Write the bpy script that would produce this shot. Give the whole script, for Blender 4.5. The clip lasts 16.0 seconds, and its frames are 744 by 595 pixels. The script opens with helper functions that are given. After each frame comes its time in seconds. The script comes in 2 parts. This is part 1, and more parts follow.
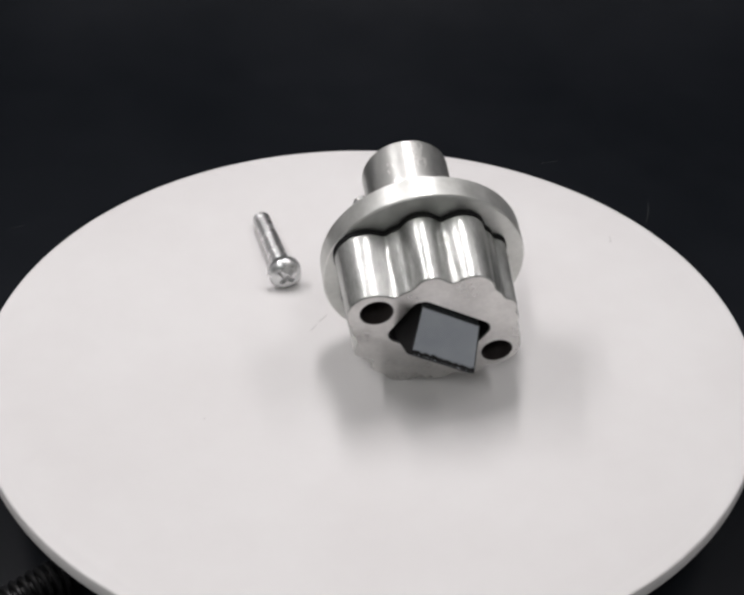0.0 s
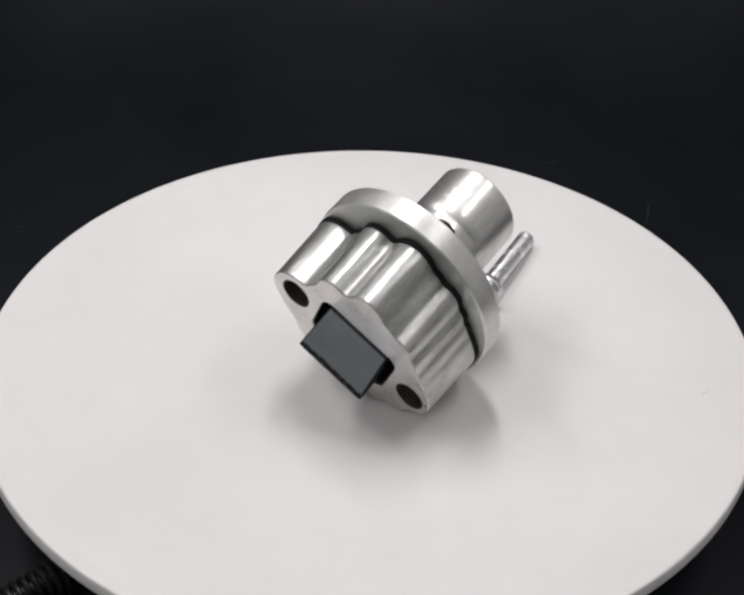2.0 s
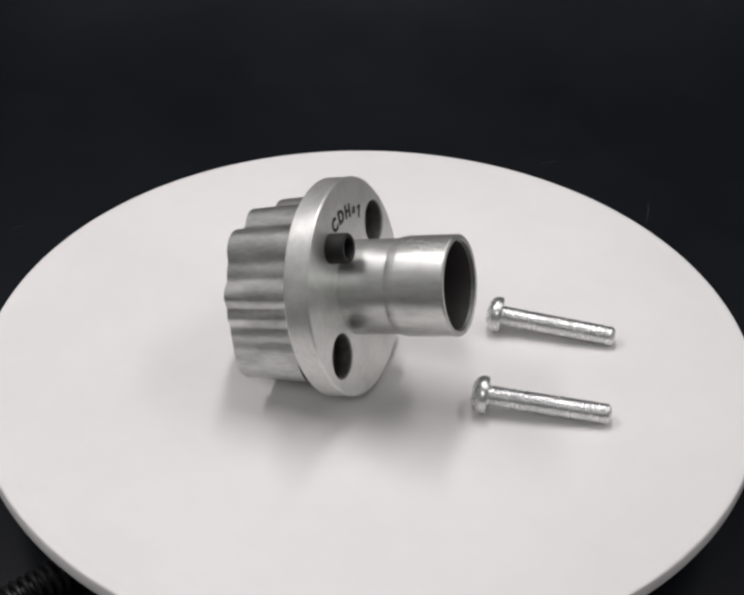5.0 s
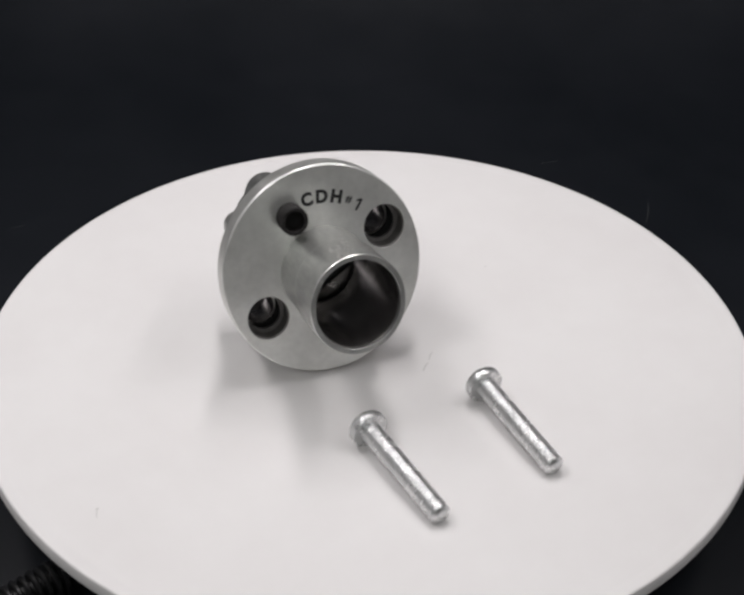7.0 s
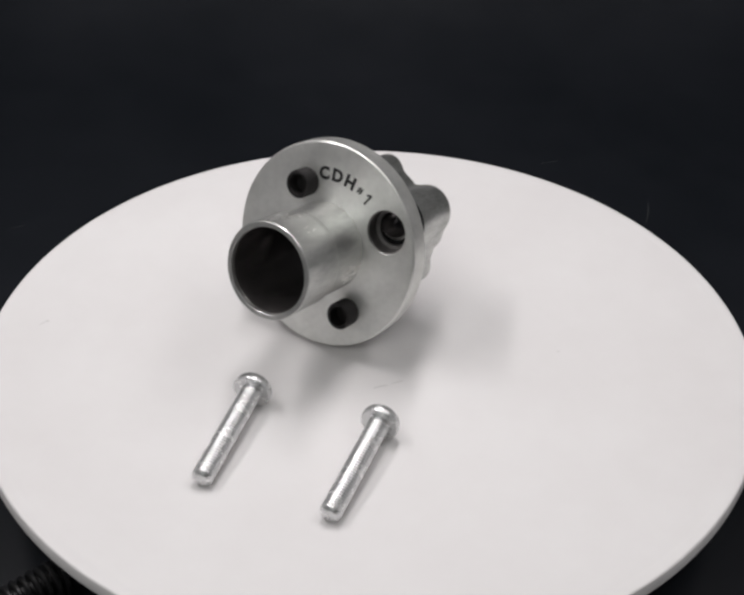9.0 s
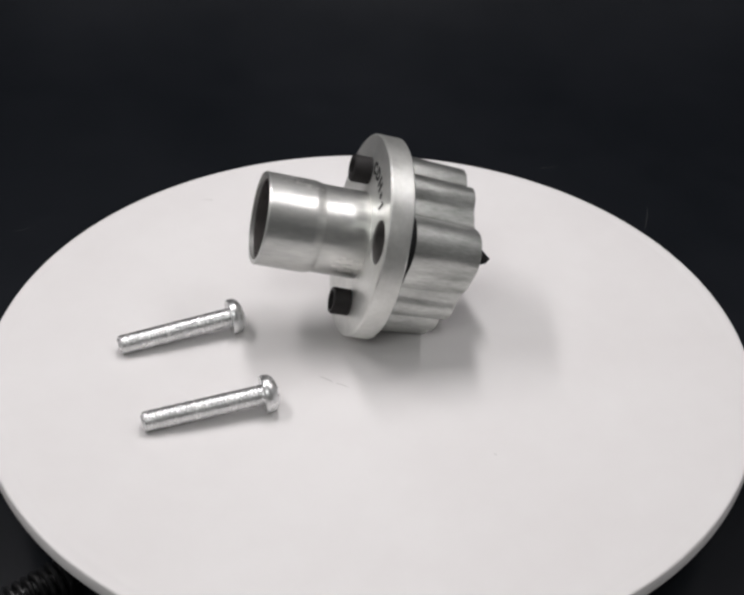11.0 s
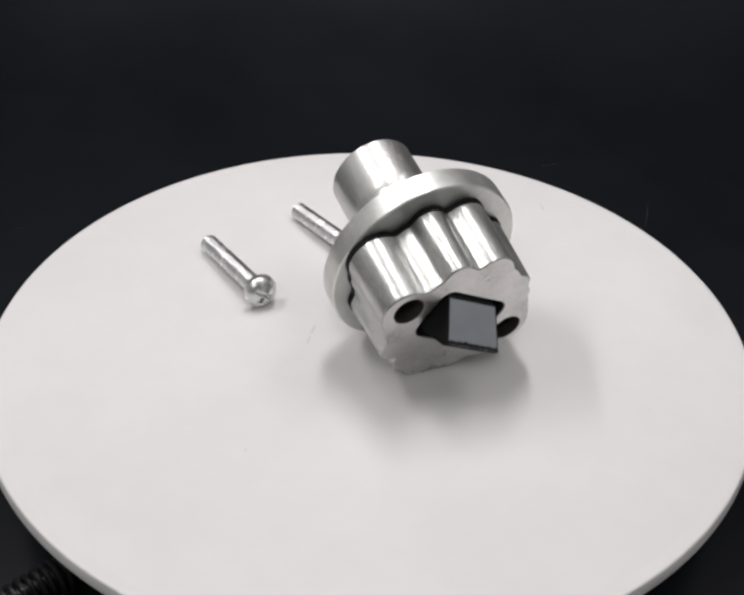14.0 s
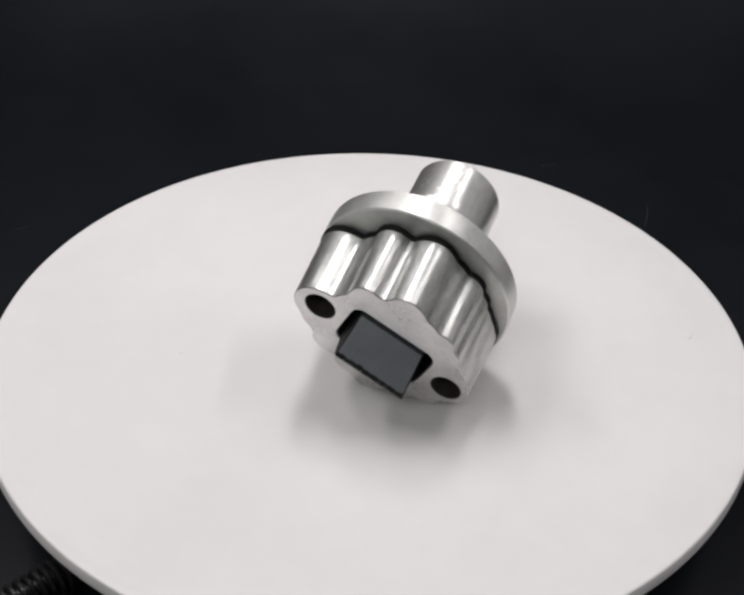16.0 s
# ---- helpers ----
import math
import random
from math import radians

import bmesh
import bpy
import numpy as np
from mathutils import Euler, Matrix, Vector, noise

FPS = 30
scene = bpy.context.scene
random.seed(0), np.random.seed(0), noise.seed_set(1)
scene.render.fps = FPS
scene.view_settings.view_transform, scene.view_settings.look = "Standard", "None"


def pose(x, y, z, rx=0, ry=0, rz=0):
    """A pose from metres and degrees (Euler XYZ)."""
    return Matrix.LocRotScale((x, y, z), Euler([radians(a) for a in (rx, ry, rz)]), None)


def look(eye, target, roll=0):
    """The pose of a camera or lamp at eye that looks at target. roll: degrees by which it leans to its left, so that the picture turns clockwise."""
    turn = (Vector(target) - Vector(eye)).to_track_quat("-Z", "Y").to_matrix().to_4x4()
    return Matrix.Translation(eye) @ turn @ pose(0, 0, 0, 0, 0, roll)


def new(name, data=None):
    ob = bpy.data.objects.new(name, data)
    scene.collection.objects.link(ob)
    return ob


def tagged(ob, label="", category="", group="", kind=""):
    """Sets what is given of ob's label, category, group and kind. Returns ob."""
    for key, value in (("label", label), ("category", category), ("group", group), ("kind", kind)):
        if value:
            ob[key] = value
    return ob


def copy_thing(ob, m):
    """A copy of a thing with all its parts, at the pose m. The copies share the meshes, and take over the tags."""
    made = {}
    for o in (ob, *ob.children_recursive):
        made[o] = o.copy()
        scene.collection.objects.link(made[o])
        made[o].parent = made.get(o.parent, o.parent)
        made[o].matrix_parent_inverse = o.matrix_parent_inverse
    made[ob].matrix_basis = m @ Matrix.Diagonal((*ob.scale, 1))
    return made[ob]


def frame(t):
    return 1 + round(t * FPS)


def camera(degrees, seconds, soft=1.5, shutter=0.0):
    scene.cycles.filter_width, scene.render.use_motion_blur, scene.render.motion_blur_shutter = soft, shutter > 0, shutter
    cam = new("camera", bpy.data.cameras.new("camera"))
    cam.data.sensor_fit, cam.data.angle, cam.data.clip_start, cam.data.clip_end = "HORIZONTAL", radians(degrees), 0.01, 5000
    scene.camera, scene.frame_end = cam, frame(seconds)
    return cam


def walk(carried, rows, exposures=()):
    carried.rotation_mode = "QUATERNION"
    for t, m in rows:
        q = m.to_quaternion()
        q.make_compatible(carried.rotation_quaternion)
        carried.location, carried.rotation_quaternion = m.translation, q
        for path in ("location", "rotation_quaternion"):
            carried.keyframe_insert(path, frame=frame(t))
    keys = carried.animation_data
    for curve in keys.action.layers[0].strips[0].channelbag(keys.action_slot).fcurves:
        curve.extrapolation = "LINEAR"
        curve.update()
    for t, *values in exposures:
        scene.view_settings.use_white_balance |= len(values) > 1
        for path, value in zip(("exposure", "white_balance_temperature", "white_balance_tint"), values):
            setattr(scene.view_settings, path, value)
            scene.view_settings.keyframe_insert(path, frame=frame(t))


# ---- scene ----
from mathutils.geometry import tessellate_polygon

MM = 0.001
DURATION = 16.0


def aim(eye, tilt, pan, roll):
    """Camera pose from its place, its downward tilt, its pan to the right and its roll, in degrees."""
    a, b = radians(tilt), radians(pan)
    way = Vector((math.sin(b) * math.cos(a), math.cos(b) * math.cos(a), -math.sin(a)))
    return look(eye, Vector(eye) + way, roll)


# ---- camera: still, but for a slight retreat in the middle of the clip ----
cam = camera(34.258, DURATION, soft=2.9)
near_pose = aim((0.0, -0.24833, 0.19830), 36.615, 0.111, 1.277)
FAR_EYE = (0.0, -0.25045, 0.20043)
walk(cam, [(0.0, near_pose), (9.2, near_pose)] + [(t, aim(FAR_EYE, tilt, 0.069, 1.445)) for t, tilt in ((11.3, 36.49), (13.0, 36.56), (14.5, 36.62), (16.0, 36.60))])

# ---- light: three strip lamps of a photo booth overhead, and the booth's dim surroundings ----
world = bpy.data.worlds.new("dim_room")
scene.world = world
world.use_nodes = True
world.node_tree.nodes["Background"].inputs[0].default_value = (0.9, 0.95, 1.0, 1)
world.node_tree.nodes["Background"].inputs[1].default_value = 0.02


def strip_lamp(at, width, length, watts, lean_x, lean_y):
    data = bpy.data.lights.new("lamp_tube", "AREA")
    data.shape, data.size, data.size_y, data.energy = "RECTANGLE", width, length, watts
    data.color = (1.0, 0.965, 0.975)
    ob = new("lamp_tube", data)
    ob.matrix_world = pose(*at, lean_x, lean_y, 0)
    return ob


# one lamp along each side of the booth's top and one along its middle
strip_lamp((-0.255, 0.04, 0.46), 0.030, 0.30, 0.84, 0, -24)
strip_lamp((0.255, 0.02, 0.46), 0.022, 0.28, 0.42, 0, 24)
strip_lamp((0.005, 0.11, 0.46), 0.036, 0.24, 0.90, -10, 0)


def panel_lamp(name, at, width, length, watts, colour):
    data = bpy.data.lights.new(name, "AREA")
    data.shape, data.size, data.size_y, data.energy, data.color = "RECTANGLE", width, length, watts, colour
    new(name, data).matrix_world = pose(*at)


# two unseen fill lamps, added: one overhead, one high behind the viewer
panel_lamp("overhead_fill", (0.0, -0.02, 0.785), 0.86, 0.70, 0.23, (1.0, 0.975, 0.985))
panel_lamp("rear_fill", (-0.38, -1.55, 1.68), 0.85, 0.6, 10.2, (0.99, 1.0, 0.985))
scene.view_settings.exposure = 0.0


# ---- materials ----
def shader(name):
    m = bpy.data.materials.new(name)
    m.use_nodes = True
    nodes, links = m.node_tree.nodes, m.node_tree.links
    return m, nodes, links, nodes["Principled BSDF"]


def set_in(bsdf, **values):
    for key, value in values.items():
        bsdf.inputs[key.replace("_", " ")].default_value = value


def textured(name, low, high, scale, rough=(0.3, 0.4), metallic=0.0, bump=0.0, bump_scale=None, stretch=(1, 1, 1), detail=4.0, specular=0.5, haze=None):
    """Colour and roughness that wander between two values at two scales, with fine relief."""
    m, nodes, links, bsdf = shader(name)
    co = nodes.new("ShaderNodeTexCoord")
    mp = nodes.new("ShaderNodeMapping")
    mp.inputs["Scale"].default_value = stretch
    links.new(co.outputs["Object"], mp.inputs["Vector"])
    big = nodes.new("ShaderNodeTexNoise")
    big.inputs["Scale"].default_value, big.inputs["Detail"].default_value = scale, detail
    fine = nodes.new("ShaderNodeTexNoise")
    fine.inputs["Scale"].default_value, fine.inputs["Detail"].default_value = scale * 7, 3.0
    for n in (big, fine):
        links.new(mp.outputs[0], n.inputs["Vector"])
    both = nodes.new("ShaderNodeMath")
    both.operation = "MULTIPLY_ADD"
    both.inputs[1].default_value = 0.35
    links.new(fine.outputs["Fac"], both.inputs[0])
    links.new(big.outputs["Fac"], both.inputs[2])
    ramp = nodes.new("ShaderNodeValToRGB")
    ramp.color_ramp.elements[0].position, ramp.color_ramp.elements[1].position = 0.48, 0.88
    ramp.color_ramp.elements[0].color, ramp.color_ramp.elements[1].color = (*low, 1), (*high, 1)
    links.new(both.outputs[0], ramp.inputs[0])
    links.new(ramp.outputs[0], bsdf.inputs["Base Color"])
    rr = nodes.new("ShaderNodeMapRange")
    rr.inputs[1].default_value, rr.inputs[2].default_value = 0.4, 0.9
    rr.inputs[3].default_value, rr.inputs[4].default_value = rough
    links.new(both.outputs[0], rr.inputs[0])
    links.new(rr.outputs[0], bsdf.inputs["Roughness"])
    bsdf.inputs["Metallic"].default_value = metallic
    bsdf.inputs["Specular IOR Level"].default_value = specular
    if bump:
        grain = nodes.new("ShaderNodeTexNoise")
        grain.inputs["Scale"].default_value, grain.inputs["Detail"].default_value = bump_scale or scale * 12, 3.0
        links.new(mp.outputs[0], grain.inputs["Vector"])
        bp = nodes.new("ShaderNodeBump")
        bp.inputs["Strength"].default_value, bp.inputs["Distance"].default_value = bump, 0.0004
        links.new(grain.outputs["Fac"], bp.inputs["Height"])
        links.new(bp.outputs[0], bsdf.inputs["Normal"])
    if haze:
        # worn metal: a dull lobe under the bright one
        share, dull = haze
        second = nodes.new("ShaderNodeBsdfPrincipled")
        second.name = "dull_lobe"
        second.inputs["Metallic"].default_value, second.inputs["Roughness"].default_value = metallic, dull
        links.new(ramp.outputs[0], second.inputs["Base Color"])
        mix = nodes.new("ShaderNodeMixShader")
        mix.inputs[0].default_value = share
        links.new(bsdf.outputs[0], mix.inputs[1])
        links.new(second.outputs[0], mix.inputs[2])
        links.new(mix.outputs[0], nodes["Material Output"].inputs["Surface"])
    return m


def turned(m, amount):
    """Lathe marks: the gloss is drawn out across rings about the axis."""
    nodes, links = m.node_tree.nodes, m.node_tree.links
    tg = nodes.new("ShaderNodeTangent")
    tg.direction_type, tg.axis = "RADIAL", "Z"
    links.new(tg.outputs[0], nodes["Principled BSDF"].inputs["Tangent"])
    nodes["Principled BSDF"].inputs["Anisotropic"].default_value = amount
    nodes["Principled BSDF"].inputs["Anisotropic Rotation"].default_value = 0.25
    return m


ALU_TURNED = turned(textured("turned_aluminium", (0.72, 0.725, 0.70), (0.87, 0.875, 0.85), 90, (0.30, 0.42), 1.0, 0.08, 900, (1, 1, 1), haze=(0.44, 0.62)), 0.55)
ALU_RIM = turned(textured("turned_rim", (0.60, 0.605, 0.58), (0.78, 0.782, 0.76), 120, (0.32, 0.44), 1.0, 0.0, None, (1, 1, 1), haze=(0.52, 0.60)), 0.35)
ALU_TUBE = textured("drawn_aluminium", (0.50, 0.51, 0.495), (0.74, 0.74, 0.715), 130, (0.16, 0.28), 1.0, 0.06, 900, (1, 1, 0.35), haze=(0.62, 0.50))
ALU_CAST = textured("milled_aluminium", (0.36, 0.37, 0.355), (0.66, 0.665, 0.645), 260, (0.14, 0.26), 1.0, 0.18, 2400, (1, 1, 0.30), haze=(0.62, 0.52))
ALU_FACE = textured("faced_aluminium", (0.56, 0.55, 0.54), (0.76, 0.75, 0.735), 110, (0.24, 0.36), 1.0, 0.015, 900)
ZINC = textured("zinc_plated_steel", (0.60, 0.61, 0.61), (0.78, 0.78, 0.78), 260, (0.18, 0.32), 1.0, 0.05, 1200, haze=(0.35, 0.5))
BLACK_COAT = textured("blackened_metal", (0.008, 0.0072, 0.0072), (0.020, 0.018, 0.018), 200, (0.5, 0.65), 0.0, 0.1, 900, specular=0.25)
SHADED_BORE = textured("shaded_bore", (0.27, 0.25, 0.247), (0.38, 0.355, 0.35), 120, (0.15, 0.26), 0.85, 0.06, 600, (1, 1, 0.3))
SHADED_HOLE_GREY = textured("shaded_hole_grey", (0.12, 0.115, 0.11), (0.22, 0.21, 0.205), 150, (0.42, 0.55), 0.7, 0.1, 700)
SHADED_HOLE_BROWN = textured("shaded_brown_hole", (0.028, 0.023, 0.022), (0.055, 0.046, 0.044), 200, (0.45, 0.6), 0.0, 0.1, 900)
BLACK_PAINT = textured("matt_black_paint", (0.006, 0.0058, 0.0062), (0.014, 0.0135, 0.014), 260, (0.55, 0.7), 0.0, 0.1, 1200, specular=0.2)
GAP_BLACK = textured("gap_black", (0.005, 0.005, 0.005), (0.012, 0.012, 0.012), 200, (0.6, 0.8), 0.0, 0.1, 900, specular=0.2)
ENGRAVING = textured("engraved_black", (0.012, 0.012, 0.012), (0.03, 0.03, 0.03), 600, (0.6, 0.8))
GLASS_DARK = textured("dark_glass_edge", (0.36, 0.39, 0.42), (0.44, 0.47, 0.50), 90, (0.10, 0.18), 0.8, 0.0, None, specular=0.8)
GLASS_GREY = textured("grey_coated_glass", (0.42, 0.455, 0.495), (0.51, 0.545, 0.58), 90, (0.08, 0.16), 0.85, 0.0, None, specular=0.9)
CABLE_BLACK = textured("black_cable_plastic", (0.005, 0.005, 0.0055), (0.012, 0.012, 0.013), 120, (0.3, 0.45), 0.0, 0.1, 700)
DISC_WHITE = textured("white_plastic_board", (0.765, 0.745, 0.740), (0.800, 0.785, 0.780), 18, (0.40, 0.50), 0.0, 0.02, 500, specular=0.4)
SHEET_BLACK = textured("black_background_sheet", (0.0062, 0.0075, 0.0099), (0.0096, 0.0109, 0.0140), 9, (0.36, 0.46), 0.0, 0.08, 700, specular=0.18)
WALL_PAINT = textured("pale_wall_paint", (0.42, 0.42, 0.42), (0.48, 0.48, 0.47), 4, (0.6, 0.7), 0.0, 0.05, 200)
BOOTH_WHITE = textured("white_booth_panel", (0.80, 0.80, 0.80), (0.85, 0.85, 0.85), 5, (0.6, 0.7), 0.0, 0.03, 200)
FLOOR_GREY = textured("grey_floor", (0.22, 0.22, 0.22), (0.30, 0.30, 0.29), 6, (0.5, 0.6), 0.0, 0.05, 200)
LINT = textured("grey_lint", (0.018, 0.020, 0.021), (0.04, 0.042, 0.044), 500, (0.8, 0.9))
SCUFF = textured("grey_scuff", (0.58, 0.57, 0.56), (0.68, 0.66, 0.65), 300, (0.5, 0.6))


# ---- mesh helpers ----
def finish(name, bm, material, smooth=35):
    me = bpy.data.meshes.new(name)
    bmesh.ops.recalc_face_normals(bm, faces=bm.faces)
    bm.to_mesh(me)
    bm.free()
    me.materials.append(material)
    if smooth:
        me.shade_smooth()
        me.set_sharp_from_angle(angle=radians(smooth))
    return me


def part(name, bm, material, parent, label="", smooth=35):
    ob = new(name, finish(name, bm, material, smooth))
    ob.parent = parent
    if label:
        tagged(ob, label=label)
    return ob


def lathe(profile, segments=96, closed=False, centre=(0, 0), bm=None):
    """Turns (radius, height) pairs about the z axis."""
    bm = bm or bmesh.new()
    rings = []
    for r, z in profile:
        if r < 1e-9:
            rings.append([bm.verts.new((centre[0], centre[1], z))])
        else:
            rings.append([bm.verts.new((centre[0] + r * math.cos(2 * math.pi * k / segments), centre[1] + r * math.sin(2 * math.pi * k / segments), z)) for k in range(segments)])
    pairs = list(zip(rings, rings[1:])) + ([(rings[-1], rings[0])] if closed else [])
    for a, b in pairs:
        for k in range(segments):
            j = (k + 1) % segments
            if len(a) == 1 and len(b) == 1:
                continue
            if len(a) == 1:
                bm.faces.new((a[0], b[k], b[j]))
            elif len(b) == 1:
                bm.faces.new((a[k], a[j], b[0]))
            else:
                bm.faces.new((a[k], a[j], b[j], b[k]))
    return bm


def circle(cx, cy, r, n=48):
    return [(cx + r * math.cos(2 * math.pi * k / n), cy + r * math.sin(2 * math.pi * k / n)) for k in range(n)]


def grown(loop, d):
    """A closed loop (counter-clockwise) moved outwards by d."""
    out = []
    for k, (x, y) in enumerate(loop):
        ax, ay = loop[k - 1]
        bx, by = loop[(k + 1) % len(loop)]
        tx, ty = bx - ax, by - ay
        n = math.hypot(tx, ty) or 1
        out.append((x + d * ty / n, y - d * tx / n))
    return out


def plate(outer, holes, z0, z1, bevel, hole_bevel=0.00005, draft=0.0):
    """A thick plate with holes through it, and chamfered rims. draft: how much wider it is at z1."""
    bm = bmesh.new()
    top, bottom = [], []
    for k, loop in enumerate([outer] + holes):
        cut = bevel if k == 0 else hole_bevel
        inset = grown(loop, -cut if k == 0 else cut)
        wide = draft if k == 0 else 0.0
        levels = [(grown(inset, wide), z1), (grown(loop, wide), z1 - cut), (loop, z0 + cut), (inset, z0)]
        rings = [[bm.verts.new((x, y, z)) for x, y in lp] for lp, z in levels]
        for a, b in zip(rings, rings[1:]):
            for i in range(len(a)):
                j = (i + 1) % len(a)
                bm.faces.new((a[i], a[j], b[j], b[i]))
        top.append(rings[0])
        bottom.append(rings[3])
    for group in (top, bottom):
        flat = [v for ring in group for v in ring]
        for tri in tessellate_polygon([[Vector((v.co.x, v.co.y, 0)) for v in ring] for ring in group]):
            try:
                bm.faces.new([flat[i] for i in tri])
            except ValueError:
                pass
    return bm


def thing(name, m, label, category, group=""):
    ob = new(name)
    ob.empty_display_size = 0.01
    ob.matrix_world = m
    return tagged(ob, label=label, category=category, group=group)


# ---- setting: black sheet under and behind, closed booth around ----
TABLE_Z = -0.030


def build_setting():
    bm = bmesh.new()
    # the sheet runs back over the table and sweeps up as the background
    line = [(-0.34, -0.06), (-0.335, -0.01), (-0.32, 0.0), (0.0, 0.0), (0.1, 0.0), (0.19, 0.0)]
    line += [(0.19 + 0.16 * math.sin(a), 0.16 - 0.16 * math.cos(a)) for a in [radians(5 * k) for k in range(1, 19)]]
    line += [(0.355, 0.5), (0.36, 0.82)]
    rows = []
    for y, z in line:
        rows.append([bm.verts.new((x, y, TABLE_Z + z)) for x in (-0.44, -0.2, 0.0, 0.2, 0.44)])
    for a, b in zip(rows, rows[1:]):
        for k in range(4):
            bm.faces.new((a[k], a[k + 1], b[k + 1], b[k]))
    ob = new("backdrop", finish("backdrop", bm, SHEET_BLACK))
    tagged(ob, label="black background sheet sweeping up behind the turntable", category="backdrop", kind="structure")

    def slab(name, x0, x1, y0, y1, z0, z1, label, material):
        b = bmesh.new()
        bmesh.ops.create_cube(b, size=1.0)
        for v in b.verts:
            v.co = Vector(((x0 + x1) / 2 + v.co.x * (x1 - x0), (y0 + y1) / 2 + v.co.y * (y1 - y0), (z0 + z1) / 2 + v.co.z * (z1 - z0)))
        o = new(name, finish(name, b, material, 0))
        return tagged(o, label=label, category=name.split("_")[0], kind="structure")

    # white booth, open towards the viewer
    slab("wall_west", -0.47, -0.45, -0.78, 0.40, TABLE_Z, 0.80, "white side wall of a photo booth", BOOTH_WHITE)
    slab("wall_east", 0.45, 0.47, -0.40, 0.40, TABLE_Z, 0.80, "white side wall of a photo booth", BOOTH_WHITE)
    slab("wall_north", -0.47, 0.47, 0.40, 0.42, TABLE_Z, 0.80, "white rear wall of a photo booth behind the black sheet", BOOTH_WHITE)
    slab("ceiling", -0.47, 0.47, -0.40, 0.42, 0.80, 0.82, "white top of a photo booth", BOOTH_WHITE)
    slab("table_top", -0.60, 0.60, -0.33, 0.45, TABLE_Z - 0.032, TABLE_Z - 0.002, "plain grey table under the black sheet", FLOOR_GREY)
    # an unseen dim room around it, added for the metal to reflect
    low, high = -0.78, 1.70
    slab("wall_1", -1.65, -1.60, -2.2, 1.2, low, high, "unseen grey room wall", WALL_PAINT)
    slab("wall_2", 1.60, 1.65, -2.2, 1.2, low, high, "unseen grey room wall", WALL_PAINT)
    slab("wall_3", -1.65, 1.65, -2.25, -2.2, low, high, "unseen grey wall behind the viewer", WALL_PAINT)
    slab("wall_4", -1.65, 1.65, 1.2, 1.25, low, high, "unseen grey room wall", WALL_PAINT)
    slab("ceiling_1", -1.65, 1.65, -2.25, 1.25, high, high + 0.05, "unseen pale room ceiling", WALL_PAINT)
    slab("floor", -1.65, 1.65, -2.25, 1.25, low - 0.05, low, "unseen grey room floor", FLOOR_GREY)


build_setting()


# ---- turntable ----
REST_Z = -1.92 * MM


def plate_height(r):
    """Dished to fit the camera's view: level in the middle, rising towards its rim."""
    k = min(1.0, max(0.0, (r - 0.046) / 0.048))
    return REST_Z * (1 - k * k * (3 - 2 * k))


def build_turntable():
    table = thing("turntable", pose(0, 0, TABLE_Z), "motorised turntable with a round white plate on a black base", "turntable")
    z = -TABLE_Z
    part("housing", lathe([(0, 0), (0.078, 0), (0.080, 0.002), (0.080, z - 0.009), (0.078, z - 0.007), (0, z - 0.007)], 96), CABLE_BLACK, table, "black plastic base")
    part("spindle", lathe([(0, z - 0.0075), (0.012, z - 0.0075), (0.012, z - 0.0035), (0, z - 0.0035)], 32), CABLE_BLACK, table)
    R = 0.0999
    # a fine groove and a low lip round the top, then a short sloping edge
    prof = [(0, plate_height(0))] + [(r * MM, plate_height(r * MM)) for r in range(46, 96, 2)]
    prof += [(0.0962, 0), (0.0968, -0.0001), (0.0974, 0), (R - 0.0006, 0), (R - 0.0002, -0.0001), (R, -0.0004)]
    prof += [(R + 0.0003, -0.0030), (R + 0.0003, -0.0033), (R, -0.0037), (0, -0.0037)]
    plate_ob = part("plate", lathe(prof, 256), DISC_WHITE, table, "round white plate with a rounded rim", smooth=50)
    plate_ob.matrix_basis = pose(0, 0, z)
    return table, plate_ob


turntable, disc = build_turntable()


# ---- fluted aluminium adapter with a glass prism ----
def lobe(angle, reach, size):
    return radians(angle), (reach - size) * MM, size * MM


LOBES = [lobe(30, 24.3, 6.6), lobe(12, 21.2, 4.2), lobe(207.5, 23.6, 6.6), lobe(196, 22.0, 4.2), lobe(82, 19.8, 4.4), lobe(118.5, 21.0, 5.4), lobe(138, 19.2, 4.6), lobe(156, 20.5, 3.4),
         lobe(171, 20.2, 2.8), lobe(184, 20.6, 2.8), lobe(235, 20.4, 4.6), lobe(266, 20.1, 5.2), lobe(294, 22.4, 4.6), lobe(311, 21.2, 4.2), lobe(341, 20.8, 4.2), lobe(357, 19.4, 3.4)]


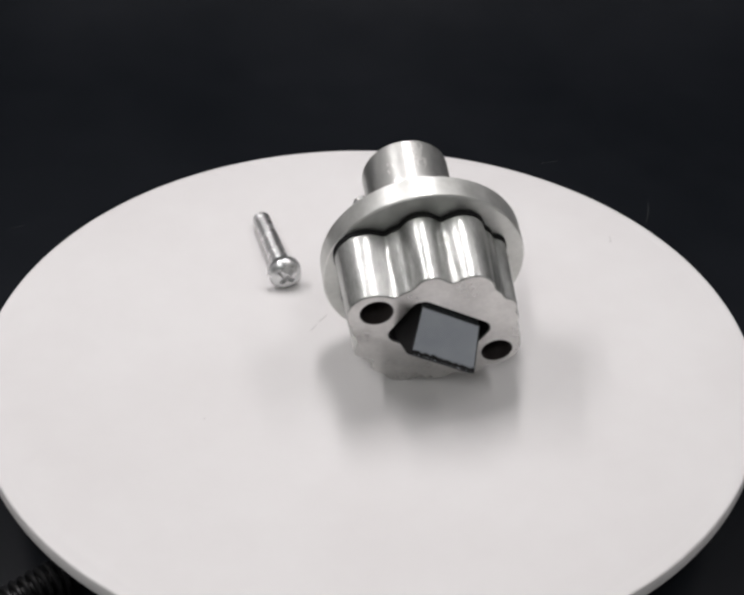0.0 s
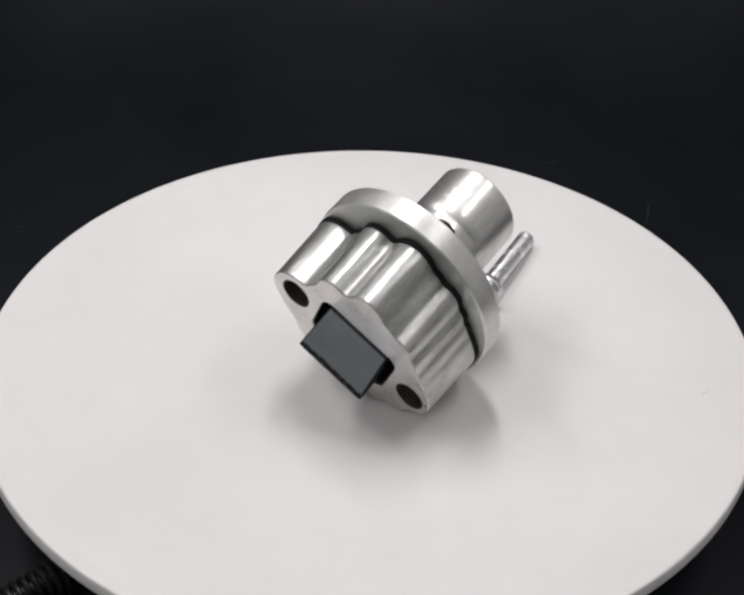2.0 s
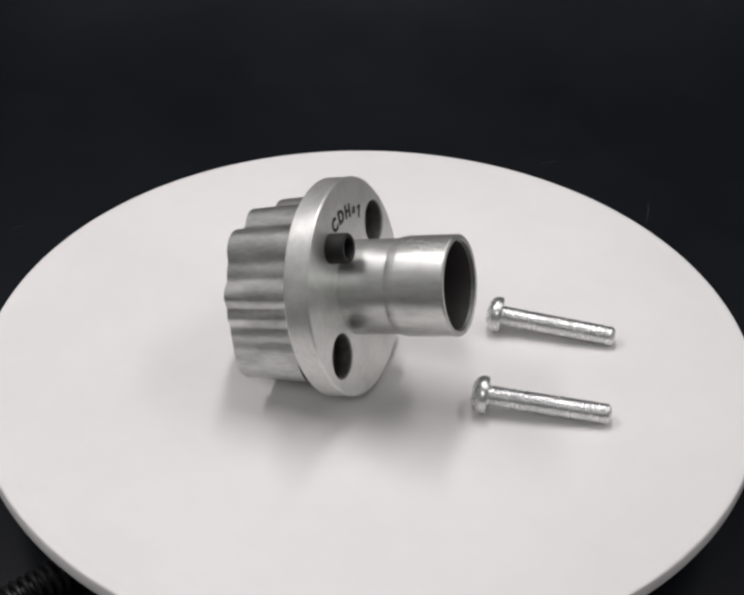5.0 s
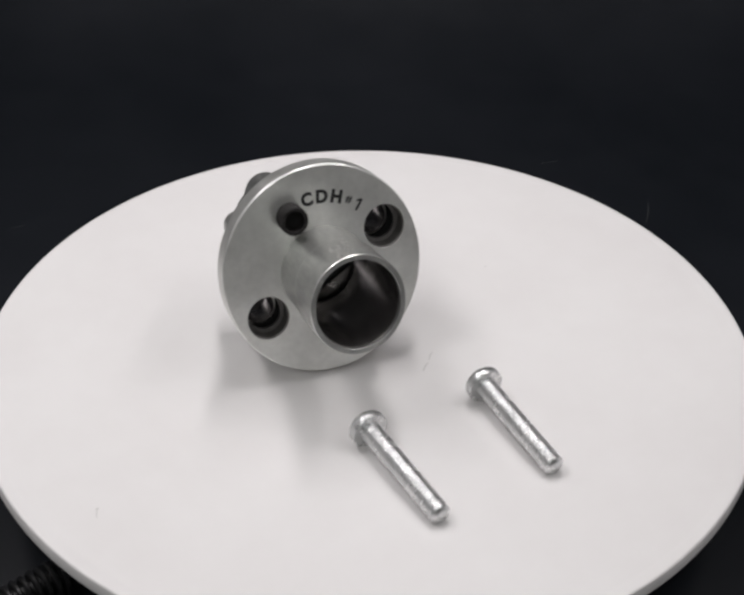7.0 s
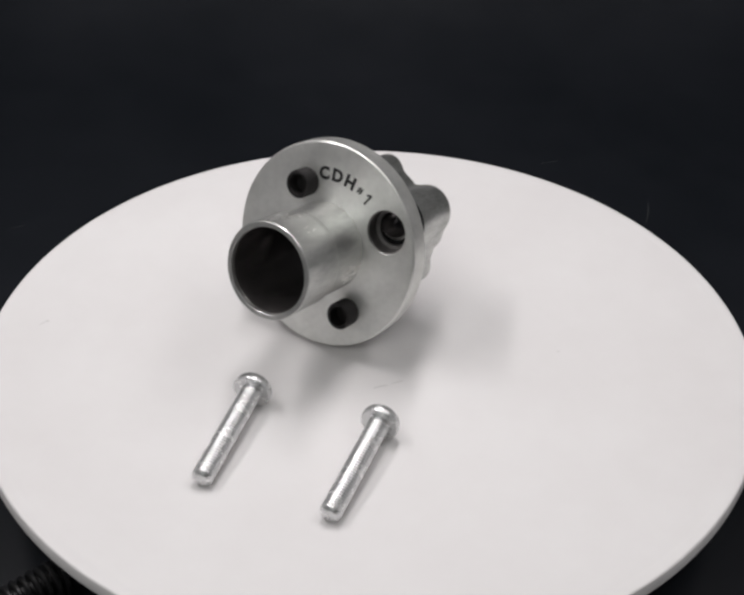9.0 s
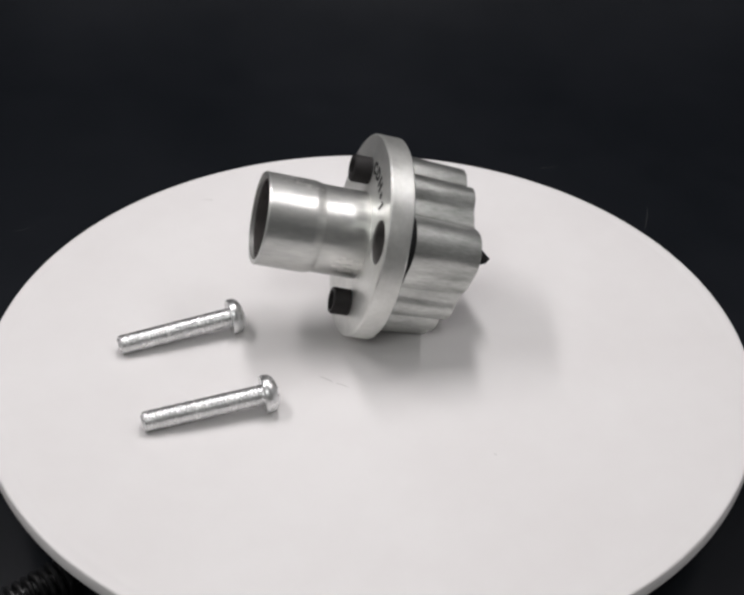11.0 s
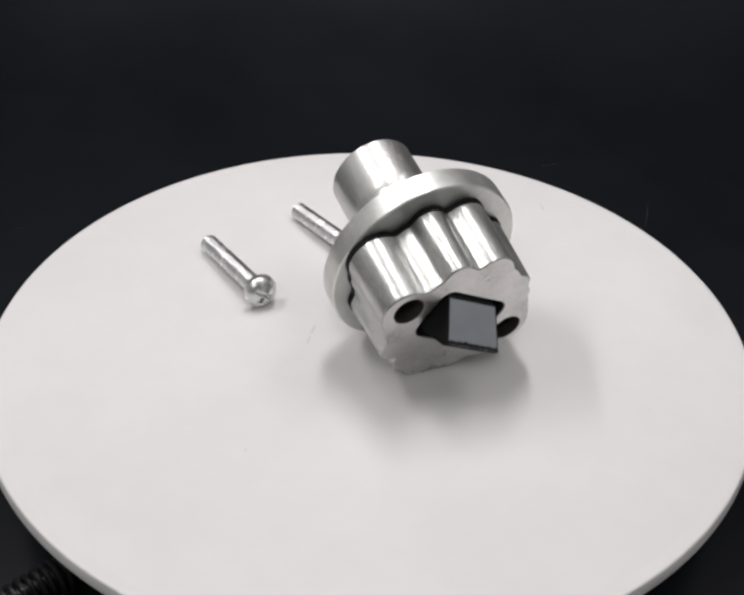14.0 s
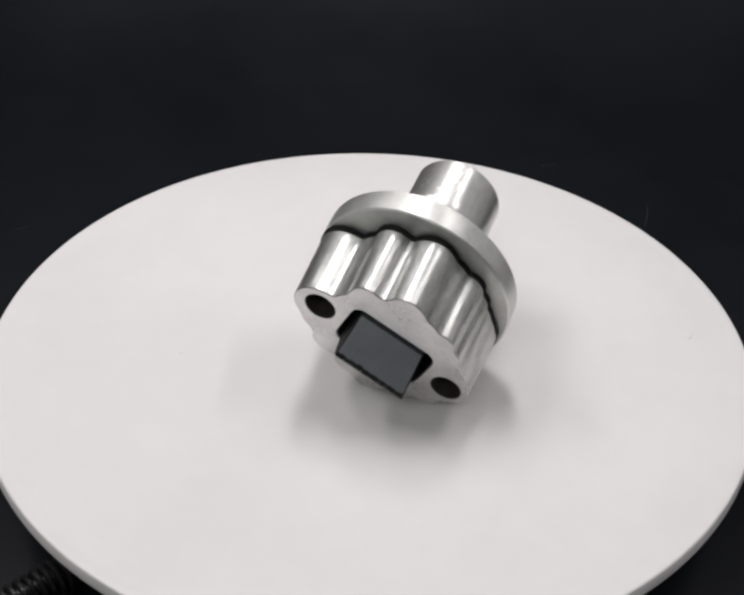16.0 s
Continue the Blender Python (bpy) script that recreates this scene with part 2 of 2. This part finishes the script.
def outline(n=264, base_radius=17.6 * MM, sharp=16000.0):
    """The housing's rim: round lobes on a drum, run together by soft hollows."""
    loop = []
    for k in range(n):
        t = 2 * math.pi * k / n
        rs = [base_radius]
        for a, d, s in LOBES:
            off = d * math.sin(t - a)
            if abs(off) < s and math.cos(t - a) > 0:
                rs.append(d * math.cos(t - a) + math.sqrt(s * s - off * off))
        top = max(rs)
        r = top + math.log(sum(math.exp(sharp * (x - top)) for x in rs)) / sharp * 0.6
        loop.append((r * math.cos(t), r * math.sin(t)))
    for _ in range(4):
        loop = [((loop[k - 1][0] + 2 * x + loop[(k + 1) % n][0]) / 4, (loop[k - 1][1] + 2 * y + loop[(k + 1) % n][1]) / 4) for k, (x, y) in enumerate(loop)]
    return loop


def rounded_slot(hu, hv, r, angle, cu=0.0, cv=0.0, steps=7):
    c, s = math.cos(angle), math.sin(angle)
    pts = []
    for k, (sx, sy) in enumerate([(1, 1), (-1, 1), (-1, -1), (1, -1)]):
        for j in range(steps):
            a = radians(90 * k + 90 * j / (steps - 1))
            u, v = cu + sx * (hu - r) + r * math.cos(a), cv + sy * (hv - r) + r * math.sin(a)
            pts.append((u * c - v * s, u * s + v * c))
    return pts


RIDGE = radians(32.0)
FLANGE_R, FLANGE_T = 25.38 * MM, 6.24 * MM
FRONT = -25.28 * MM
BACK = -7.5 * MM
VIEW_STRETCH = 1.072  # upright stretch that fits the adapter to the camera's view


def build_prism(parent):
    """Roof-shaped prism: u runs along the ridge, v across it."""
    c, s = math.cos(RIDGE), math.sin(RIDGE)

    def at(u, v, z):
        return (u * c - v * s) * MM, (u * s + v * c) * MM, z * MM

    # across the ridge: v, height, and how far the ends reach along u there
    section = [(-4.0, -17.0, -9.4, 9.2), (-4.0, -26.2, -9.4, 9.2), (-1.5, -32.75, -9.6, 8.9), (-0.25, -33.7, -9.5, 8.8), (6.3, -25.16, -8.3, 8.6), (6.3, -17.0, -8.3, 8.6)]
    bm = bmesh.new()
    a = [bm.verts.new(at(u0, v, z)) for v, z, u0, u1 in section]
    b = [bm.verts.new(at(u1, v, z)) for v, z, u0, u1 in section]
    for k in range(len(section)):
        j = (k + 1) % len(section)
        bm.faces.new((a[k], a[j], b[j], b[k]))
    bm.faces.new(a), bm.faces.new(b)
    prism = part("prism", bm, GLASS_DARK, parent, "grey-blue coated glass wedge prism", smooth=0)
    for side in (-1, 1):
        bm = bmesh.new()
        a = [bm.verts.new(at(u0 if side < 0 else u1, v, z)) for v, z, u0, u1 in section]
        b = [bm.verts.new(at(u0 - 0.3 if side < 0 else u1 + 0.3, v, z)) for v, z, u0, u1 in section]
        for k in range(len(section)):
            j = (k + 1) % len(section)
            bm.faces.new((a[k], a[j], b[j], b[k]))
        bm.faces.new(a), bm.faces.new(b)
        part("end_face", bm, BLACK_PAINT, prism, "matt black painted end", smooth=0)
    # paler middle of the upper face: what the glass refracts, put into its colour
    bm = bmesh.new()
    def slope(v):
        return -33.7 + (v + 0.25) * 1.3034

    window = [(u, v, slope(v)) for u, v in ((-9.2, 0.55), (8.6, 0.55), (8.45, 6.15), (-8.15, 6.15))]
    low_ring = [bm.verts.new(at(u, v - 0.08, z + 0.06)) for u, v, z in window]
    top_ring = [bm.verts.new(at(u * 0.995, v + 0.025, z - 0.02)) for u, v, z in window]
    for k in range(4):
        bm.faces.new((low_ring[k], low_ring[(k + 1) % 4], top_ring[(k + 1) % 4], top_ring[k]))
    bm.faces.new(top_ring), bm.faces.new(low_ring)
    part("window", bm, GLASS_GREY, prism, "pale grey-blue reflecting face", smooth=0)
    # black paint on the underside, its upper edge chipped
    rng = random.Random(4)
    bm = bmesh.new()
    n = 64
    low_row, rim_row, edge_row, chip_row = [], [], [], []
    for k in range(n + 1):
        u = -9.5 + 18.35 * k / n
        low_row.append(bm.verts.new(at(u, -4.12, -26.2)))
        rim_row.append(bm.verts.new(at(u, -1.6, -32.87)))
        edge_row.append(bm.verts.new(at(u, -0.32 - 0.10 * rng.random(), -33.83)))
        if k % 3 == 0 or rng.random() < 0.3:
            v = 0.30 + rng.choice((0.0, 0.03, 0.08, 0.14, 0.3))
        chip_row.append(bm.verts.new(at(u, v, -33.82 + (v + 0.25) * 1.3034)))
    for r0, r1 in ((low_row, rim_row), (rim_row, edge_row), (edge_row, chip_row)):
        for k in range(n):
            bm.faces.new((r0[k], r0[k + 1], r1[k + 1], r1[k]))
    part("painted_underside", bm, BLACK_PAINT, prism, "black painted lower face with chipped edge", smooth=0)


def letter_mesh(text, size, fat):
    curve = bpy.data.curves.new("letter", "FONT")
    curve.body, curve.size, curve.align_x, curve.align_y = text, size, "CENTER", "CENTER"
    curve.extrude, curve.offset, curve.resolution_u = 0.00008, fat, 3
    tmp = bpy.data.objects.new("letter", curve)
    me = bpy.data.meshes.new_from_object(tmp)
    bpy.data.objects.remove(tmp)
    bpy.data.curves.remove(curve)
    me.materials.clear()
    me.materials.append(ENGRAVING)
    return me


def figure_one():
    """The figure 1 with its short flag."""
    bm = bmesh.new()
    pts = [(-0.27, -1.5), (0.27, -1.5), (0.27, 1.5), (-0.2, 1.5), (-1.0, 0.9), (-1.0, 0.4), (-0.27, 0.85)]
    low_ring = [bm.verts.new((x * MM, y * MM, -0.08 * MM)) for x, y in pts]
    top_ring = [bm.verts.new((x * MM, y * MM, 0.08 * MM)) for x, y in pts]
    for k in range(len(pts)):
        j = (k + 1) % len(pts)
        bm.faces.new((low_ring[k], low_ring[j], top_ring[j], top_ring[k]))
    bm.faces.new(top_ring), bm.faces.new(low_ring)
    return finish("letter", bm, ENGRAVING, 0)


def build_adapter():
    phi, eps, spin = radians(84.604), radians(15.496), radians(-1.661)
    axis = Vector((math.cos(phi) * math.cos(eps), math.sin(phi) * math.cos(eps), math.sin(eps)))
    side = Vector((-math.sin(phi), math.cos(phi), 0))
    up = axis.cross(side)
    side, up = math.cos(spin) * side + math.sin(spin) * up, math.cos(spin) * up - math.sin(spin) * side
    frame_axes = Matrix((side, up, axis)).transposed()
    m = frame_axes.to_4x4()
    m.translation = (0.012799, 0.000209, 0.024332 * VIEW_STRETCH)
    ad = thing("prism_adapter", m, "bare aluminium adapter with fluted head, flange and tube on white plate", "adapter")

    bore = circle(0, 0, 10.2 * MM, 64)
    h2, h3 = (16.1 * MM, 8.6 * MM), (-14.9 * MM, -9.6 * MM)
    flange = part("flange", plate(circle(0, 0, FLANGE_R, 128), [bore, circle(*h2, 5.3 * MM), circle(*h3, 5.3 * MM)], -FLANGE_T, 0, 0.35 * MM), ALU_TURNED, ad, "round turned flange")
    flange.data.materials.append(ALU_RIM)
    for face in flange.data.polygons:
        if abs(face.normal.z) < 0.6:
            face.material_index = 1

    prof = [(10.95, -0.3), (10.95, 11.8), (11.15, 12.5), (11.33, 13.4), (11.43, 14.3), (11.43, 26.3), (11.25, 26.6), (10.25, 26.6), (10.15, 26.5), (10.15, -0.3)]
    part("tube", lathe([(r * MM, z * MM) for r, z in prof], 96, closed=True), ALU_TUBE, ad, "polished stepped tube", smooth=5)
    # lining added: the shade down the tube is put into its colour
    part("bore_lining", lathe([(r * MM, z * MM) for r, z in [(10.1, 25.6), (9.95, 25.6), (9.95, -5.8), (10.1, -5.8)]], 64, closed=True), SHADED_BORE, ad, "inside of the tube, its shade put into the colour")

    loop = outline()
    a, b = (14.8 * MM, 9.4 * MM), (-15.75 * MM, -8.75 * MM)
    slot = rounded_slot(11.3 * MM, 7.6 * MM, 3.0 * MM, RIDGE, -0.3 * MM, 0.8 * MM)
    body = plate(loop, [circle(*a, 4.0 * MM, 40), circle(*b, 3.9 * MM, 40), slot], FRONT, BACK, 0.25 * MM, draft=0.75 * MM)
    # below the slot the front face is milled back at a slight slope
    across, crease = Vector((-math.sin(RIDGE), math.cos(RIDGE), 0)), -7.2 * MM
    bmesh.ops.bisect_plane(body, geom=body.verts[:] + body.edges[:] + body.faces[:], plane_co=across * crease, plane_no=across)
    for v in body.verts:
        if v.co.z < FRONT + 0.5 * MM:
            v.co.z += 0.17 * max(0.0, crease - v.co.dot(across))
    head = part("fluted_head", body, ALU_CAST, ad, "fluted cast head with milled lobes", smooth=28)
    for edge in head.data.edges:
        ends = [head.data.vertices[k].co for k in edge.vertices]
        if all(abs(c.dot(across) - crease) < 1e-6 and c.z < FRONT + 0.1 * MM for c in ends):
            edge.use_edge_sharp = True
    head.data.materials.append(ALU_FACE)
    for face in head.data.polygons:
        if abs(face.normal.z) > 0.9:
            face.material_index = 1
    # black filler added: stands in for the shade in the open gap
    part("gap_filler", plate(grown(loop, 1.0 * MM), [circle(*a, 4.6 * MM, 24), circle(*b, 4.6 * MM, 24), bore], BACK - 0.05 * MM, -FLANGE_T + 0.05 * MM, 0.05 * MM), GAP_BLACK, ad, "thin black filler in place of the shaded gap")
    part("slot_lining", plate(grown(slot, -0.02 * MM), [grown(slot, -0.3 * MM)], FRONT + 0.5 * MM, BACK - 0.3 * MM, 0.02 * MM), BLACK_COAT, ad, "black lining inside the slot")
    # linings added: the shade inside the bolt holes is put into their colour
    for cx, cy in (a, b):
        part("hole_lining", lathe([(r * MM, z * MM) for r, z in [(3.88, -25.24), (3.78, -25.24), (3.78, -15.0), (3.88, -15.0)]], 40, closed=True, centre=(cx, cy)), SHADED_HOLE_BROWN, ad, "bolt hole, its shade put into the colour")
        part("hole_wall", lathe([(r * MM, z * MM) for r, z in [(3.88, -14.98), (3.78, -14.98), (3.78, -6.5), (3.88, -6.5)]], 40, closed=True, centre=(cx, cy)), SHADED_BORE, ad, "grey inner end of a bolt hole")
    build_prism(ad)

    # dark colour stands in for the shade inside the flange holes
    for cx, cy in (h2, h3):
        part("hole_wall", lathe([(r * MM, z * MM) for r, z in [(5.34, -0.35), (5.05, -0.55), (5.05, -4.5), (5.34, -4.5)]], 40, closed=True, centre=(cx, cy)), SHADED_HOLE_GREY, ad, "wall of a counterbored hole, shade put into the colour")
        part("shoulder", lathe([(r * MM, z * MM) for r, z in [(5.28, -4.4), (4.2, -4.7), (4.2, -5.6), (5.28, -5.6)]], 40, closed=True, centre=(cx, cy)), SHADED_HOLE_GREY, ad, "grey step inside a counterbored hole")

    # two black socket screws stand out of the flange beside the tube
    for cx, cy in ((-7.8, 14.1), (9.4, -14.1)):
        prof = [(0, -1.0), (3.35, -1.0), (3.4, 4.3), (3.1, 4.75), (2.5, 4.75), (2.3, 4.4), (2.25, 1.4), (0, 1.0)]
        part("socket_screw", lathe([(r * MM, z * MM) for r, z in prof], 40, centre=(cx * MM, cy * MM)), BLACK_COAT, ad, "black hollow socket screw")

    for ch, ang, size, r in (("C", 100.7, 4.1, 17.7), ("D", 88.6, 4.1, 17.7), ("H", 76.5, 4.1, 17.7), ("#", 66.0, 2.5, 17.8), ("1", 56.4, 4.1, 17.6)):
        ob = new("letter", figure_one() if ch == "1" else letter_mesh(ch, size * MM, 0.04 * MM if ch == "#" else 0.19 * MM))
        ob.parent = ad
        ob.matrix_basis = pose(r * MM * math.cos(radians(ang)), r * MM * math.sin(radians(ang)), 0.02 * MM, 0, 0, ang - 90)
    # the upright stretch for the camera's view, worked into the meshes
    stretch = (frame_axes.transposed() @ Matrix.Diagonal((1, 1, VIEW_STRETCH)) @ frame_axes).to_4x4()
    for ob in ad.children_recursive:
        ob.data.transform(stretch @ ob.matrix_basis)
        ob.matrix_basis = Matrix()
    return ad


adapter = build_adapter()


# ---- loose machine screws ----
def build_screw():
    sc = thing("machine_screw", Matrix(), "zinc-plated cross-head machine screw lying on the white turntable", "screw", "loose machine screws")
    bm = bmesh.new()
    # a helical thread: the ridge climbs one pitch a turn
    segs, pitch, rings = 28, 0.8, []
    heights = [0.0, 0.12] + [0.3 + 0.16 * k for k in range(186)] + [30.3]
    for h in heights:
        ring = []
        for k in range(segs):
            a = 2 * math.pi * k / segs
            phase = (h / pitch - k / segs) % 1.0
            ridge = 1 - abs(2 * phase - 1)
            r = 2.45 + 0.16 * min(1.0, 1.3 * ridge)
            r = min(r, 1.7 + 1.1 * h) if h < 1.0 else r
            ring.append(bm.verts.new((r * math.cos(a) * MM, r * math.sin(a) * MM, h * MM)))
        rings.append(ring)
    for p, q in zip(rings, rings[1:]):
        for k in range(segs):
            bm.faces.new((p[k], p[(k + 1) % segs], q[(k + 1) % segs], q[k]))
    bm.faces.new(rings[0])
    part("shank", bm, ZINC, sc, "threaded shank", smooth=60)
    bm = bmesh.new()
    # domed head, its cross pressed in
    rings, n = [], 64
    rim = [(2.4, 30.1), (4.5, 30.1), (4.75, 30.4), (4.75, 31.5)]
    dome = [(4.75 * math.cos(radians(a)), 31.5 + 2.7 * math.sin(radians(a))) for a in (12, 24, 35, 45, 54, 62, 69, 75, 80, 84.5, 88)]
    for r, h in rim + dome:
        ring = []
        for k in range(n):
            a = 2 * math.pi * k / n
            x, y = r * math.cos(a), r * math.sin(a)
            dip = 0.0
            if h > 31.6:
                arm = min(abs(x), abs(y))
                if arm < 0.62 and r < 2.9:
                    dip = 1.5 * min(1.0, (2.9 - r) / 0.8)
            ring.append(bm.verts.new((x * MM, y * MM, (h - dip) * MM)))
        rings.append(ring)
    for p, q in zip(rings, rings[1:]):
        for k in range(n):
            bm.faces.new((p[k], p[(k + 1) % n], q[(k + 1) % n], q[k]))
    bm.faces.new(rings[-1])
    part("head", bm, ZINC, sc, "domed head with a cross recess", smooth=40)
    return sc


def lying(tip, head, roll):
    """A screw at rest: its thread's end and the edge of its head touch the plate."""
    a, b = Vector((*tip, 2.62)) * MM, Vector((*head, 4.85)) * MM
    a.z, b.z = a.z + plate_height(a.xy.length), b.z + plate_height(b.xy.length)
    way = (b - a).normalized()
    turn = way.to_track_quat("Z", "Y").to_matrix().to_4x4()
    return Matrix.Translation(a) @ turn @ pose(0, 0, 0, 0, 0, roll)


screw_rest = lying((12.5, 64.6), (16.2, 33.0), 20)
other_rest = lying((-18.5, 61.9), (-16.9, 30.2), 50)
screw = build_screw()
screw.matrix_world = screw_rest
other_screw = copy_thing(screw, other_rest)


# ---- power lead at the turntable's foot ----
def build_lead():
    lead = thing("power_lead", pose(-0.0604, -0.0545, -0.0220, 0, 90, 220.3), "black power lead with ribbed strain relief leaving the turntable base", "cable")
    part("sleeve", lathe([(0, 0), (3.0 * MM, 0), (2.6 * MM, 0.045), (0, 0.045)], 24), CABLE_BLACK, lead)
    for k in range(16):
        z = 0.0125 + k * 0.0021
        r = (4.9 - 0.09 * k + 0.15 * (k % 2)) * MM
        part("rib", lathe([(2.5 * MM, z), (r - 0.4 * MM, z), (r, z + 0.0003), (r, z + 0.0009), (r - 0.4 * MM, z + 0.0012), (2.5 * MM, z + 0.0012)], 24, closed=True), CABLE_BLACK, lead)
    part("cord", lathe([(0, 0.044), (1.9 * MM, 0.044), (1.9 * MM, 0.30), (0, 0.30)], 20), CABLE_BLACK, lead)
    return lead


build_lead()


# ---- specks: scuffs in the plate, lint on the sheet ----
def fibre(length, width, bend):
    bm = bmesh.new()
    n, k = 10, 5
    rings = []
    for i in range(n + 1):
        t = i / n - 0.5
        taper = width * (0.35 + 0.65 * math.sqrt(max(0.0, 1 - (2 * t) ** 2)))
        rings.append([bm.verts.new((t * length, bend * (4 * t * t - 1) + taper * math.cos(2 * math.pi * j / k), taper * (0.4 + 0.4 * math.sin(2 * math.pi * j / k)))) for j in range(k)])
    for a, b in zip(rings, rings[1:]):
        for j in range(k):
            bm.faces.new((a[j], a[(j + 1) % k], b[(j + 1) % k], b[j]))
    bm.faces.new(rings[0]), bm.faces.new(rings[-1])
    return bm


def build_specks():
    for x, y, turn, length, width in SCUFFS:
        ob = part("scuff", fibre(length * MM, width * MM, 0.2 * MM), SCUFF, disc, "faint grey scuff")
        ob.matrix_basis = pose(x * MM, y * MM, plate_height(math.hypot(x, y) * MM) + 0.01 * MM, 0, 0, turn) @ Matrix.Diagonal((1, 1, 0.1, 1))
    for x, y, turn, length, width in FLUFF:
        ob = new("lint", finish("lint", fibre(length * MM, width * MM, 0.5 * MM), LINT))
        ob.matrix_world = pose(x, y, TABLE_Z, 0, 0, turn)
        tagged(ob, label="tiny pale thread of lint on the black sheet", category="lint", group="lint on the sheet")


SCUFFS = [(-9.6, 14.0, 42, 4.0, 0.28), (-12.8, 10.6, 48, 3.6, 0.22), (81.0, 31.6, 74, 3.6, 0.16), (80.6, 30.1, 20, 0.9, 0.35), (-46.1, -19.1, 30, 0.9, 0.2)]
FLUFF = [(0.0968, 0.1119, 76.5, 15, 0.14), (0.0671, 0.1470, 24, 5.5, 0.12), (0.0634, 0.1459, 70, 1.6, 0.25), (-0.1207, 0.0952, 28, 5.0, 0.12)]
build_specks()


# ---- what turns ----
# corrections to the plate's even pace, fitted to the camera's view, in degrees
PACE_FIT = [(0, -1.2), (0.5, -1.45), (1, -0.95), (1.5, -0.05), (2, 0.3), (2.5, 0.65), (3, 0.95), (3.5, 1.35), (4, 1.5), (5.25, 1.2), (6.5, 0.8), (7, 1.05), (7.5, 1.0),
          (8, 1.0), (8.5, 0.6), (9, 0.2), (10.25, -1.0), (11.5, -2.05), (12, -2.15), (12.5, -1.95), (13, -1.88), (13.5, -2.1), (14, -2.35), (14.5, -3.05), (15, -3.0), (15.5, -2.8), (16, -2.6)]


def turned_to(t):
    """The plate's angle: clockwise seen from above, near 24.4 degrees a second."""
    for (t0, a0), (t1, a1) in zip(PACE_FIT, PACE_FIT[1:]):
        if t <= t1:
            return 15.486 - 24.389 * t + a0 + (a1 - a0) * (t - t0) / (t1 - t0)


def motions():
    times = [0.5 * k for k in range(33)]
    for ob in (disc, adapter, screw, other_screw):
        rest = ob.matrix_basis.copy()
        walk(ob, [(t, pose(0, 0, 0, 0, 0, turned_to(t)) @ rest) for t in times])


motions()
